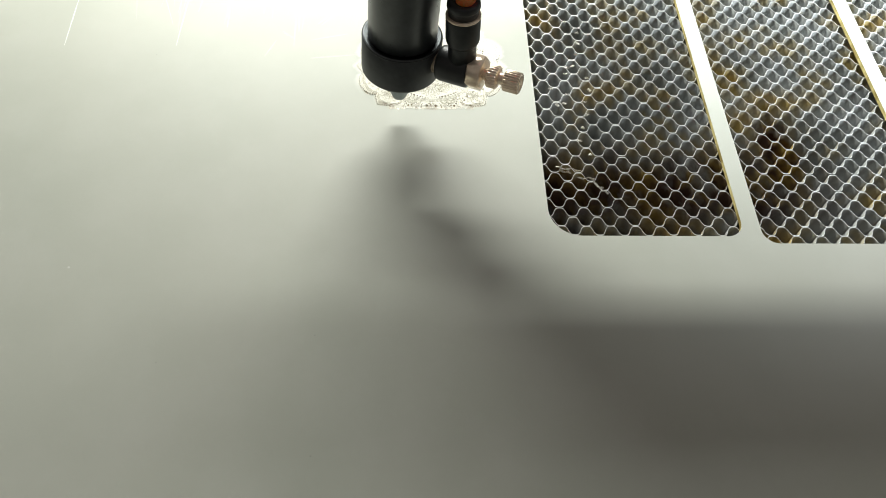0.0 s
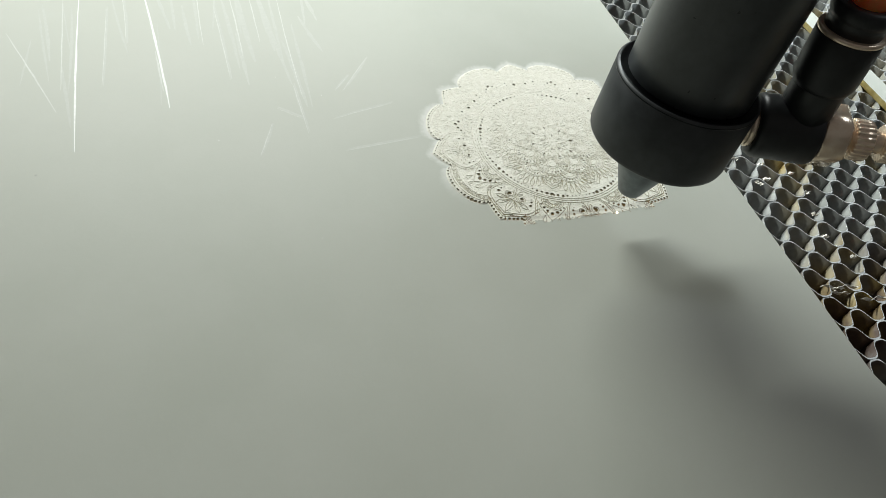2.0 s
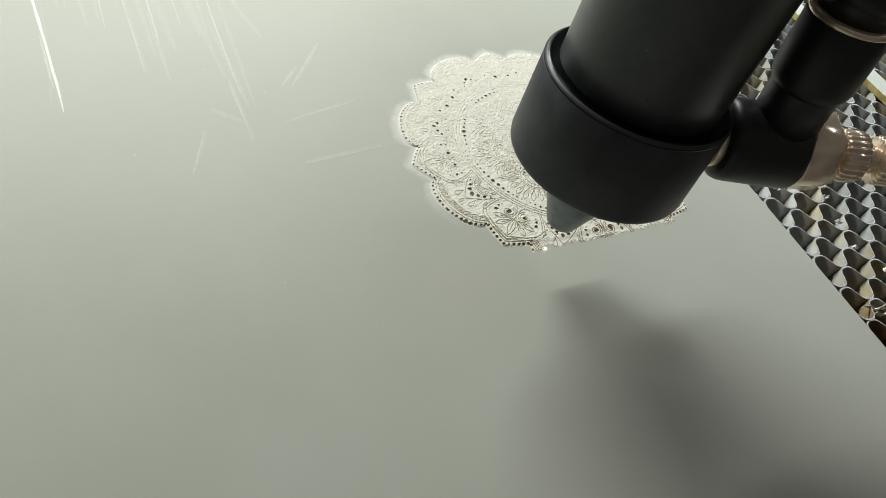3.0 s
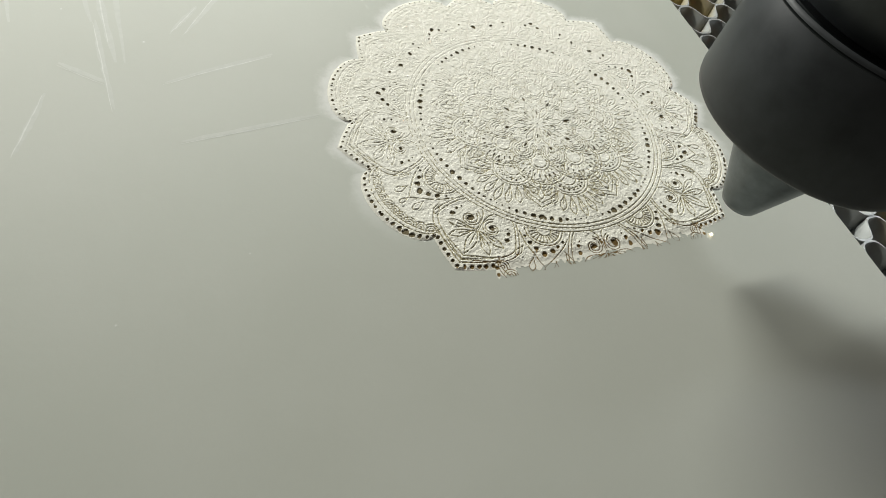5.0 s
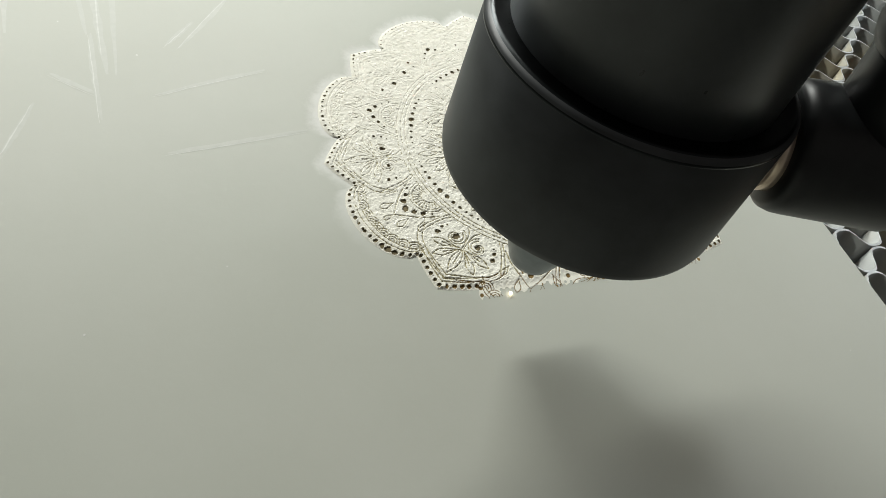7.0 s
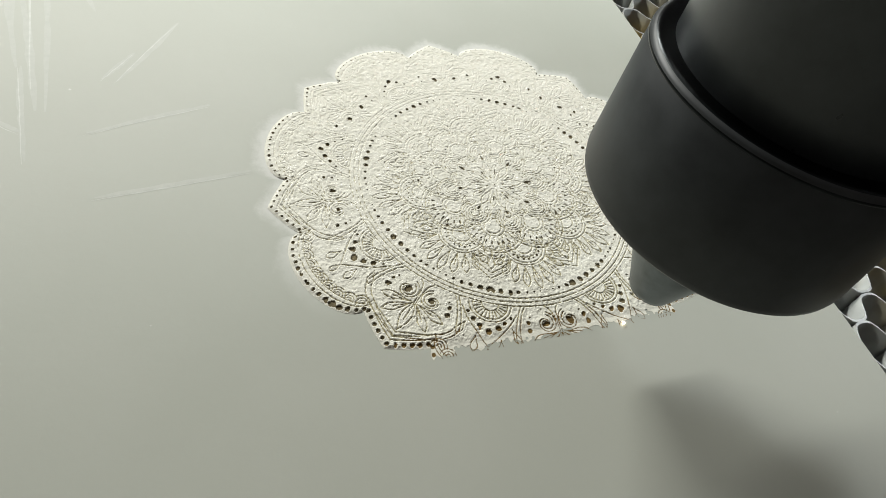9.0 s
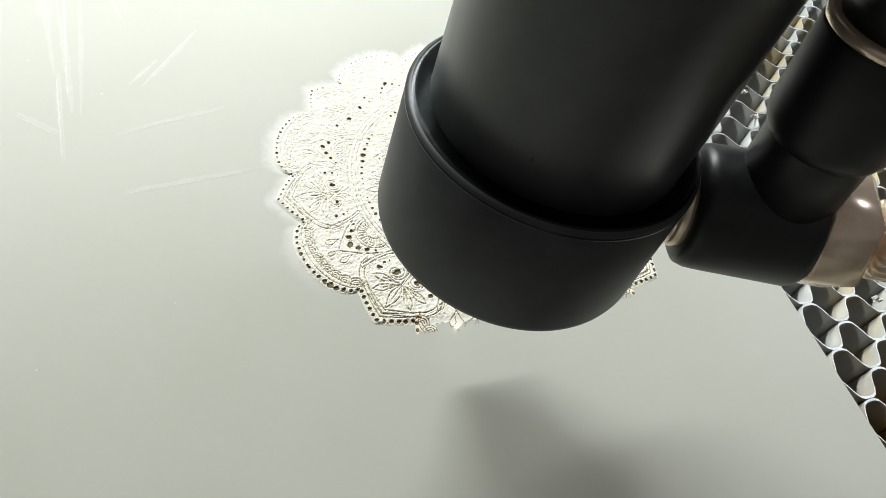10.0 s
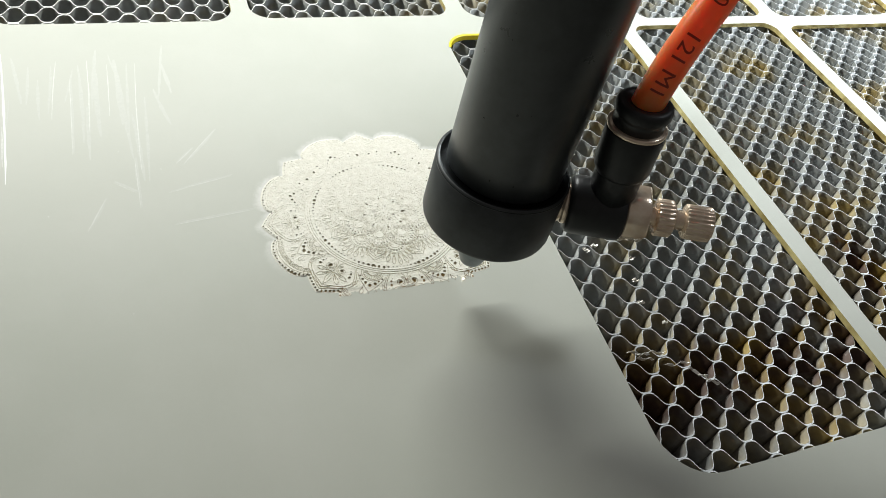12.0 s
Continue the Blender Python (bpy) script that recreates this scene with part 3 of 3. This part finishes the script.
def build_rosette():
    step, x0, x1, y0, y1 = 0.066, -31.2, 31.2, -24.6, 31.2
    nx, ny = int((x1 - x0) / step), int((y1 - y0) / step)
    X, Y = np.meshgrid(x0 + np.arange(nx) * step, y0 + np.arange(ny) * step)
    rng = np.random.default_rng(7)

    def soft_noise(cells):
        small = rng.normal(size=(ny // cells + 3, nx // cells + 3))
        gy, gx = np.arange(ny) / cells, np.arange(nx) / cells
        iy, ix = gy.astype(int), gx.astype(int)
        fy, fx = (gy - iy)[:, None], (gx - ix)[None, :]
        fy, fx = fy * fy * (3 - 2 * fy), fx * fx * (3 - 2 * fx)
        a, b = small[iy][:, ix], small[iy][:, ix + 1]
        c, d = small[iy + 1][:, ix], small[iy + 1][:, ix + 1]
        return (a * (1 - fx) + b * fx) * (1 - fy) + (c * (1 - fx) + d * fx) * fy

    lines, pits = sector_design()
    dist = np.full((ny, nx), 9.0)
    pit = np.full((ny, nx), 9.0)
    kern = np.arange(-10, 11)
    KX, KY = np.meshgrid(kern, kern)
    pts = []
    for ln in lines:
        p = np.array(ln)
        d = np.r_[0, np.cumsum(np.hypot(*np.diff(p, axis=0).T))]
        s = np.linspace(0, d[-1], max(2, int(d[-1] / 0.07)))
        pts.append(np.c_[np.interp(s, d, p[:, 0]), np.interp(s, d, p[:, 1])])
    pts = np.concatenate(pts)
    holes = np.array(pits)
    for k in range(8):
        for mir in (1, -1):
            a = radians(45 * k)
            ca, sa = math.cos(a), math.sin(a)
            px, py = pts[:, 0], pts[:, 1] * mir
            qx, qy = px * ca - py * sa, px * sa + py * ca
            ok = qy > y0 + 0.3
            qx, qy = qx[ok], qy[ok]
            ix, iy = np.rint((qx - x0) / step).astype(int), np.rint((qy - y0) / step).astype(int)
            jx = (ix[:, None] + KX.ravel()[None]).clip(0, nx - 1)
            jy = (iy[:, None] + KY.ravel()[None]).clip(0, ny - 1)
            dd = np.hypot(x0 + jx * step - qx[:, None], y0 + jy * step - qy[:, None])
            np.minimum.at(dist, (jy.ravel(), jx.ravel()), dd.ravel())
            for hx, hy, r1, r2, ang in holes:
                hy, ang = hy * mir, ang * mir
                shrink = 0.0030 * max(0.0, hx * sa + hy * ca + 20.0)      # older, farther pits drawn smaller, as light pales them there
                r1, r2 = 0.84 * r1 - shrink, 0.84 * r2 - shrink
                if r2 < 0.05:
                    continue
                wx, wy = hx * ca - hy * sa, hx * sa + hy * ca
                if wy < y0 + 0.5:
                    continue
                cx, cy = int((wx - x0) / step), int((wy - y0) / step)
                w = int(r1 / step) + 3
                sl = (slice(max(cy - w, 0), cy + w + 1), slice(max(cx - w, 0), cx + w + 1))
                b = radians(ang + 45 * k)
                ex, ey = X[sl] - wx, Y[sl] - wy
                u = (ex * math.cos(b) + ey * math.sin(b)) / r1
                v = (-ex * math.sin(b) + ey * math.cos(b)) / r2
                pit[sl] = np.minimum(pit[sl], np.hypot(u, v))
    ang, rad = np.degrees(np.arctan2(Y, X)), np.hypot(X, Y)
    edge_r = np.array([rim(a) for a in np.arange(0, 45, 0.1)])
    inside = np.interp(ang % 45.0, np.arange(0, 45, 0.1), edge_r, period=45.0) - rad
    fine, mid, coarse = soft_noise(3), soft_noise(6), soft_noise(28)
    pit = pit * (1 + 0.22 * mid + 0.18 * coarse) + 0.08 * fine
    dist = dist + 0.010 * fine + 0.008 * coarse
    crisp = np.clip(1.0 - (Y + 20.0) / 60.0, 0.28, 1.0)
    z = 0.20 + 0.030 * fine * crisp + 0.024 * mid + 0.02 * coarse
    z += crisp * (0.072 * np.exp(-((dist - 0.20) / 0.085) ** 2) - 0.095 * np.exp(-(dist / 0.055) ** 2))
    z += crisp * 0.020 * np.cos(2 * math.pi * dist / 0.40) * (dist < 0.62) * (dist > 0.2)
    z = np.where(pit < 1.0, 0.03, z + 0.04 * np.exp(-((pit - 1.45) / 0.3) ** 2))
    z *= np.clip(inside / 0.5, 0.1, 1.0)
    z = np.clip(z, 0.02, None)
    body = (inside > 0) & (Y > -23.05 + 0.25 * mid + 0.35 * coarse)
    keep = body | ((inside > 0) & (Y > -23.65) & ((dist < 0.075) | ((pit < 1.0) & (Y > -23.0))))
    z = np.where(body, z * np.clip((Y + 22.5) / 1.2, 0.12, 1.0), 0.015)
    cell = keep[:-1, :-1] & keep[1:, :-1] & keep[:-1, 1:] & keep[1:, 1:]
    rosette = tagged(new("engraved_rosette"), "unfinished chalk-white lace rosette engraved into the sheet", "engraving")
    cell_r = rad[:-1, :-1]
    for name, r0, r1 in (("star", 0, 5.9), ("inner_field", 5.9, 17.9), ("ring_band", 17.9, 19.6), ("scalloped_border", 19.6, 40)):
        iy, ix = np.nonzero(cell & (cell_r >= r0) & (cell_r < r1))
        idx = np.full((ny, nx), -1)
        used = np.zeros((ny, nx), bool)
        for a in (0, 1):
            for b in (0, 1):
                used[iy + a, ix + b] = True
        idx[used] = np.arange(used.sum())
        co = np.c_[X[used], Y[used], z[used]] * MM
        quads = np.c_[idx[iy, ix], idx[iy, ix + 1], idx[iy + 1, ix + 1], idx[iy + 1, ix]]
        me = bpy.data.meshes.new(name)
        me.from_pydata(co.tolist(), [], quads.tolist())
        # dark line colour narrows with distance, painting how light pales the first rows
        old = (Y[iy, ix] + 20).clip(0, 60)
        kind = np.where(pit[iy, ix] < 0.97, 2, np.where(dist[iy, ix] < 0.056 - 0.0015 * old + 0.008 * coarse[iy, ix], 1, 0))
        scorched = (Y[iy, ix] < -20.6 + 0.5 * coarse[iy, ix]) & (kind > 0)
        kind = np.where(scorched | ~body[iy, ix], 3, kind)
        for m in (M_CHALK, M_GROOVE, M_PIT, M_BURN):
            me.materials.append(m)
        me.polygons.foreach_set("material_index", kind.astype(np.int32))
        me.polygons.foreach_set("use_smooth", np.ones(len(quads), bool))
        me.update()
        new(name, me).parent = rosette
    return rosette


build_rosette()

# ---- scratches and specks on the sheet ----
SCRATCHES = [  # x0, y0, x1, y1, width in millimetres
    (-87.8, 72, -84.0, 21.5, 0.75), (-102.0, 66, -102.9, 10, 0.5), (-66.8, 68, -66.3, 38.6, 0.4), (-61.8, 66, -61.6, 43.9, 0.35),
    (-54.6, 66, -55.0, 22.8, 0.32), (-117.2, 51, -106.4, 22.5, 0.4), (-74.4, 68, -74.9, 43.7, 0.3), (-105.5, 64, -105.6, 29.8, 0.35),
    (-56.4, 27, -55.8, 10, 0.22), (-47.1, 23.9, -42.9, 29.1, 0.2), (-49.3, 14.1, -34.5, 18.1, 0.25), (-48.8, 3.6, -31.0, 5.9, 0.28),
    (-67.1, 4.2, -63.3, 13.8, 0.25), (-61.4, 19.1, -56.2, 14.9, 0.16), (-45.4, 23.4, -36.7, 35.6, 0.2), (-148.4, 40, -147.1, 8.9, 0.6),
    (-85.8, 42, -85.0, 27.4, 0.45), (-71.0, 60, -70.2, 30, 0.25), (-92.5, 70, -92.0, 45, 0.25), (-96.0, 60, -97.5, 30, 0.22),
]


SMEARS = [  # broad faint streaks beside the scratches
    (-65.0, 70, -63.8, 36, 1.6), (-60.0, 68, -58.6, 40, 1.9), (-69.0, 66, -67.6, 34, 1.1), (-75.6, 66, -75.8, 46, 0.9), (-81.0, 66, -80.8, 50, 0.9),
    (-56.8, 66, -57.2, 34, 0.9), (-48.0, 66, -46.0, 52, 1.2), (-103.6, 60, -104.2, 28, 0.8),
    (-110.0, 62, -108.0, 40, 1.0), (-126.0, 50, -122.0, 25, 1.0),
]


def pale_streaks():
    """Faint pale streaks: one beside each fine scratch; a far-left sheaf paints the sheen."""
    rng = random.Random(17)
    out = [(x0 + 0.3, y0 + 0.4, x1 + 0.3, y1 + 0.4, 1.0) for x0, y0, x1, y1, w in SCRATCHES if w < 0.3]
    for _ in range(20):
        x, y = rng.uniform(-128, -46), rng.uniform(38, 78)
        out.append((x, y, x + rng.uniform(-2.5, 3.5), y - rng.uniform(14, 34), rng.uniform(0.35, 1.3)))
    return out


def build_scratches():
    bm = bmesh.new()
    rng = random.Random(3)
    smears = SMEARS + pale_streaks()
    for k, (x0, y0, x1, y1, w) in enumerate(smears + SCRATCHES):
        n, lift = 14, 0.003 + 0.0002 * k
        w = w * 0.75 if k >= len(smears) and w < 0.3 else w
        bend = rng.uniform(-0.012, 0.012) * math.hypot(x1 - x0, y1 - y0)
        px, py = -(y1 - y0), (x1 - x0)
        ln = math.hypot(px, py)
        px, py = px / ln, py / ln
        left, right = [], []
        for i in range(n + 1):
            u = i / n
            off = bend * math.sin(math.pi * u) + rng.uniform(-0.05, 0.05)
            hw = 0.5 * w * (math.sin(math.pi * min(1, u * 0.92 + 0.04)) ** 0.6) * rng.uniform(0.55, 1.0)
            cx, cy = x0 + (x1 - x0) * u + px * off, y0 + (y1 - y0) * u + py * off
            left.append(bm.verts.new(((cx + px * hw) * MM, (cy + py * hw) * MM, lift * MM)))
            right.append(bm.verts.new(((cx - px * hw) * MM, (cy - py * hw) * MM, lift * MM)))
        for i in range(n):
            bm.faces.new((left[i], right[i], right[i + 1], left[i + 1])).material_index = 1 if k < len(smears) else (2 if w >= 0.5 else 0)
    for x, y, r in ((-118.8, -94.7, 0.5), (-58.7, -20, 0.16), (-50.6, 22.5, 0.2), (-60, 30, 0.15), (-44, -14, 0.12), (-75, 10, 0.2), (30, -40, 0.12)):
        vs = [bm.verts.new(((x + r * rng.uniform(0.6, 1.1) * math.cos(k)) * MM, (y + r * rng.uniform(0.6, 1.1) * math.sin(k)) * MM, 0.03 * MM)) for k in np.linspace(0, 2 * math.pi, 7)[:-1]]
        bm.faces.new(vs)
    bmesh.ops.recalc_face_normals(bm, faces=bm.faces[:])
    return tagged(part("scratches", bm, [M_SCRATCH, M_SMEAR, M_GOUGE], None), "fine pale scratches and specks on the grey sheet", "scratches", kind="stuff")


build_scratches()


# ---- the laser head ----
LEAN = (-2.29, 3.15, 0)    # the head stands a little askew


def build_head():
    head = tagged(new("laser_head"), "black laser head with brass air valve and orange hose", "laser head")
    part("barrel", lathe(mm([(11.6, 33.0), (11.95, 33.6), (11.95, 150.0), (11.5, 150.5)]), 96), M_BARREL, head, "long black anodised tube")
    part("collar", lathe(mm([(5.0, 20.9), (13.0, 20.9), (13.6, 21.1), (13.95, 21.5), (14.1, 22.2), (14.0, 35.4), (13.6, 35.7), (13.3, 35.75), (12.6, 35.75), (12.3, 35.6), (11.9, 35.5)]), 96), M_COLLAR, head, "satin black nozzle collar")
    part("collar_rim", lathe(mm([(13.9, 34.85), (14.04, 35.0), (14.04, 35.2), (13.55, 35.76), (13.2, 35.8), (13.0, 35.77)]), 96), M_RIM, head, "narrow metal chamfer at the top of the collar")
    part("nozzle", lathe(mm([(0.9, 7.2), (1.9, 6.8), (2.5, 7.1), (2.8, 7.8), (7.9, 20.8), (7.9, 21.4)]), 64), M_CONE, head, "dark conical nozzle tip")
    # air valve, pointing aside and a little forwards
    az = -27.0
    along = Matrix.Rotation(radians(az), 4, "Z") @ pose(0, 0, 28.2 * MM, 0, 82.5, 0)
    valve = part("valve_body", lathe(mm([(3.2, 15.2), (5.3, 15.2), (5.9, 15.6), (6.15, 16.4), (6.2, 17.4), (6.2, 26.0), (6.0, 26.6), (5.5, 26.9)]), 56, along), M_PLASTIC, head, "black plastic elbow valve body")
    part("threaded_stub", lathe(mm([(3.9, 13.2), (4.2, 13.5), (3.9, 13.9), (4.2, 14.2), (4.4, 14.4), (4.4, 15.4), (4.1, 15.7)]), 48, along), M_BRASS, valve, "plated brass threaded stub")
    part("hex_nut", lathe(mm([(5.2, 26.7), (6.0, 26.9), (6.15, 27.2), (6.15, 31.2), (5.9, 31.6), (5.2, 31.75)]), 6, along @ pose(0, 0, 0, 0, 0, 38)), M_BRASS, valve, "plated brass hexagon")
    thread = [(1.9 + 0.22 * (k % 2), 31.6 + 0.3 * k) for k in range(28)]
    part("spindle", lathe(mm(thread + [(1.7, 40.2)]), 28, along), M_BRASS, valve, "threaded brass spindle")
    part("lock_nut", lathe(mm([(2.4, 33.4), (3.5, 33.5), (3.95, 33.8), (3.95, 36.7), (3.5, 37.0), (2.4, 37.1)]), 168, along, 24, 0.34 * MM, (33.7 * MM, 36.8 * MM)), M_BRASS, valve, "knurled brass lock nut")
    part("knob", lathe(mm([(2.2, 39.3), (3.2, 39.4), (3.7, 39.7), (3.7, 44.6), (3.4, 44.9), (2.4, 45.0), (2.2, 44.7), (0.6, 44.6)]), 168, along, 24, 0.32 * MM, (39.6 * MM, 44.7 * MM)), M_BRASS, valve, "knurled brass adjusting knob")
    lean = Vector((-0.085, 0.03, 1.0)).normalized()
    base = Vector((20.3, -10.1, 34.9))
    up = Matrix.Translation(base * MM) @ Vector((0, 0, 1)).rotation_difference(lean).to_matrix().to_4x4()
    part("neck", lathe(mm([(4.8, -1.5), (4.8, 6.4), (5.0, 7.2)]), 40, up), M_PLASTIC, valve)
    part("socket", lathe(mm([(4.6, 6.6), (5.1, 6.8), (5.5, 7.7), (5.7, 8.5), (5.75, 16.6), (5.6, 16.9)]), 56, up), M_PLASTIC, valve, "black push-in socket")
    part("socket_ring", lathe(mm([(5.4, 16.9), (5.72, 17.0), (5.78, 17.1), (5.78, 17.6), (5.4, 17.8)]), 56, up), M_BRASS, valve, "thin bright metal ring")
    part("release_cap", lathe(mm([(4.9, 17.8), (4.9, 19.6), (5.0, 20.0), (5.35, 20.4), (5.45, 20.8), (5.4, 22.0), (5.1, 22.5), (4.5, 22.7), (3.6, 22.7), (3.2, 22.3)]), 56, up), M_PLASTIC, valve, "black release cap")

    def hose_at(d):
        return base + lean * d + Vector((0.41, 0.12, 0.0)) * max(0.0, d - 20) * min(1.0, 0.55 + max(0.0, d - 20) / 45)

    hose_r = 3.1
    hose = part("hose", sweep([hose_at(20 + 2 * i) * MM for i in range(56)], hose_r * MM, 32), M_TUBE, head, "bright orange air hose with dark print")
    # print along the hose: letters that can be read, then short bars for what cannot
    def on_hose(d, a, lift=0.06):
        run = (hose_at(d + 1.0) - hose_at(d - 1.0)).normalized()
        side = run.cross(Vector((0, 1, 0))).normalized()
        a = radians(a - 128.0)
        return (hose_at(d) + (hose_r + lift) * (math.cos(a) * -side + math.sin(a) * side.cross(run))) * MM

    bm = bmesh.new()
    for body, d0 in (("121 M1", 36.0), ("10", 44.4)):
        font = bpy.data.curves.new("hose_letters", "FONT")
        font.body, font.size, font.resolution_u = body, 3.9, 3
        words = new("hose_letters", font)
        bpy.context.view_layer.update()
        flat = words.evaluated_get(bpy.context.evaluated_depsgraph_get()).to_mesh()
        letters = bmesh.new()
        letters.from_mesh(flat)
        bpy.data.objects.remove(words)
        bmesh.ops.triangulate(letters, faces=letters.faces[:])
        bmesh.ops.subdivide_edges(letters, edges=[e for e in letters.edges if e.calc_length() > 0.7], cuts=2)
        for v in letters.verts:
            v.co = on_hose(d0 - 0.98 * v.co.x, math.degrees((v.co.y - 1.35) / hose_r))
        bent = bpy.data.meshes.new("bent_letters")
        letters.to_mesh(bent)
        letters.free()
        bm.from_mesh(bent)
        bpy.data.meshes.remove(bent)
    rng = random.Random(9)
    for g0, count in ((46.6, 3), (58.0, 7)):
        d = g0
        for k in range(count):
            wide = rng.choice((0.3, 0.3, 0.9))
            a0, a1 = rng.choice(((-26, 26), (-26, 26), (-26, -6), (6, 26)))
            rings = [[bm.verts.new(on_hose(dd, a)) for a in np.linspace(a0, a1, 7)] for dd in (d, d + wide)]
            for i in range(6):
                bm.faces.new((rings[0][i], rings[0][i + 1], rings[1][i + 1], rings[1][i]))
            d += wide + rng.choice((0.45, 0.45, 1.1))
    part("hose_print", bm, M_INK, hose, "dark printed letters")
    # unseen black blocks, shaped to shade the near sheet, with arms to the barrel
    for name, block, label in (("shade_block", box(0.036, 0.150, 0.045, 0.053, 0.0850, 0.132, 0.002), "unseen black block that shades the sheet"),
                               ("shade_bar", box(-0.024, 0.150, 0.045, 0.053, 0.0700, 0.0850, 0.002), "unseen low black bar that shades the sheet"),
                               ("bracket", box(-0.008, 0.013, 0.012, 0.0445, 0.118, 0.131, 0.001), ""),
                               ("bracket_arm", box(-0.008, 0.070, 0.0390, 0.0448, 0.1185, 0.1305, 0.001), "")):
        block.transform(pose(0, 0, 0, *LEAN).inverted())
        part(name, block, M_COLLAR, head, label)
    part("laser_spot", lathe(mm([(0.12, 0.20), (0.20, 0.22), (0.20, 0.32), (0.12, 0.38)]), 16), M_SPOT, head, "white-hot laser spot")
    return head


HEAD = build_head()

# turning points of the head's run: seconds, millimetres
TURNS = [(0.10, -16.0), (0.81, 16.4), (1.53, -16.5), (2.25, 17.3), (2.93, -15.6), (3.63, 17.0), (4.33, -16.3), (5.02, 17.0), (5.74, -16.3),
         (6.42, 17.0), (7.11, -16.6), (7.81, 17.0), (8.50, -16.5), (9.20, 17.0), (9.86, -16.3), (10.57, 16.6), (11.262, -16.3), (11.905, 16.4)]


def head_place(t):
    pts = [(-0.60, 16.5)] + TURNS + [(12.62, -16.3)]
    for (t0, x0), (t1, x1) in zip(pts, pts[1:]):
        if t0 <= t <= t1:
            u = (t - t0) / (t1 - t0)
            e = 0.10
            if u < e:
                v = u * u / (2 * e)
            elif u > 1 - e:
                v = (1 - e) - (1 - u) ** 2 / (2 * e)
            else:
                v = u - e / 2
            return x0 + (x1 - x0) * v / (1 - e)
    return 0.0


def motions():
    walk(HEAD, [(i / 15.0, pose(head_place(i / 15.0) * MM, AXIS_Y, 0, *LEAN)) for i in range(181)])


motions()
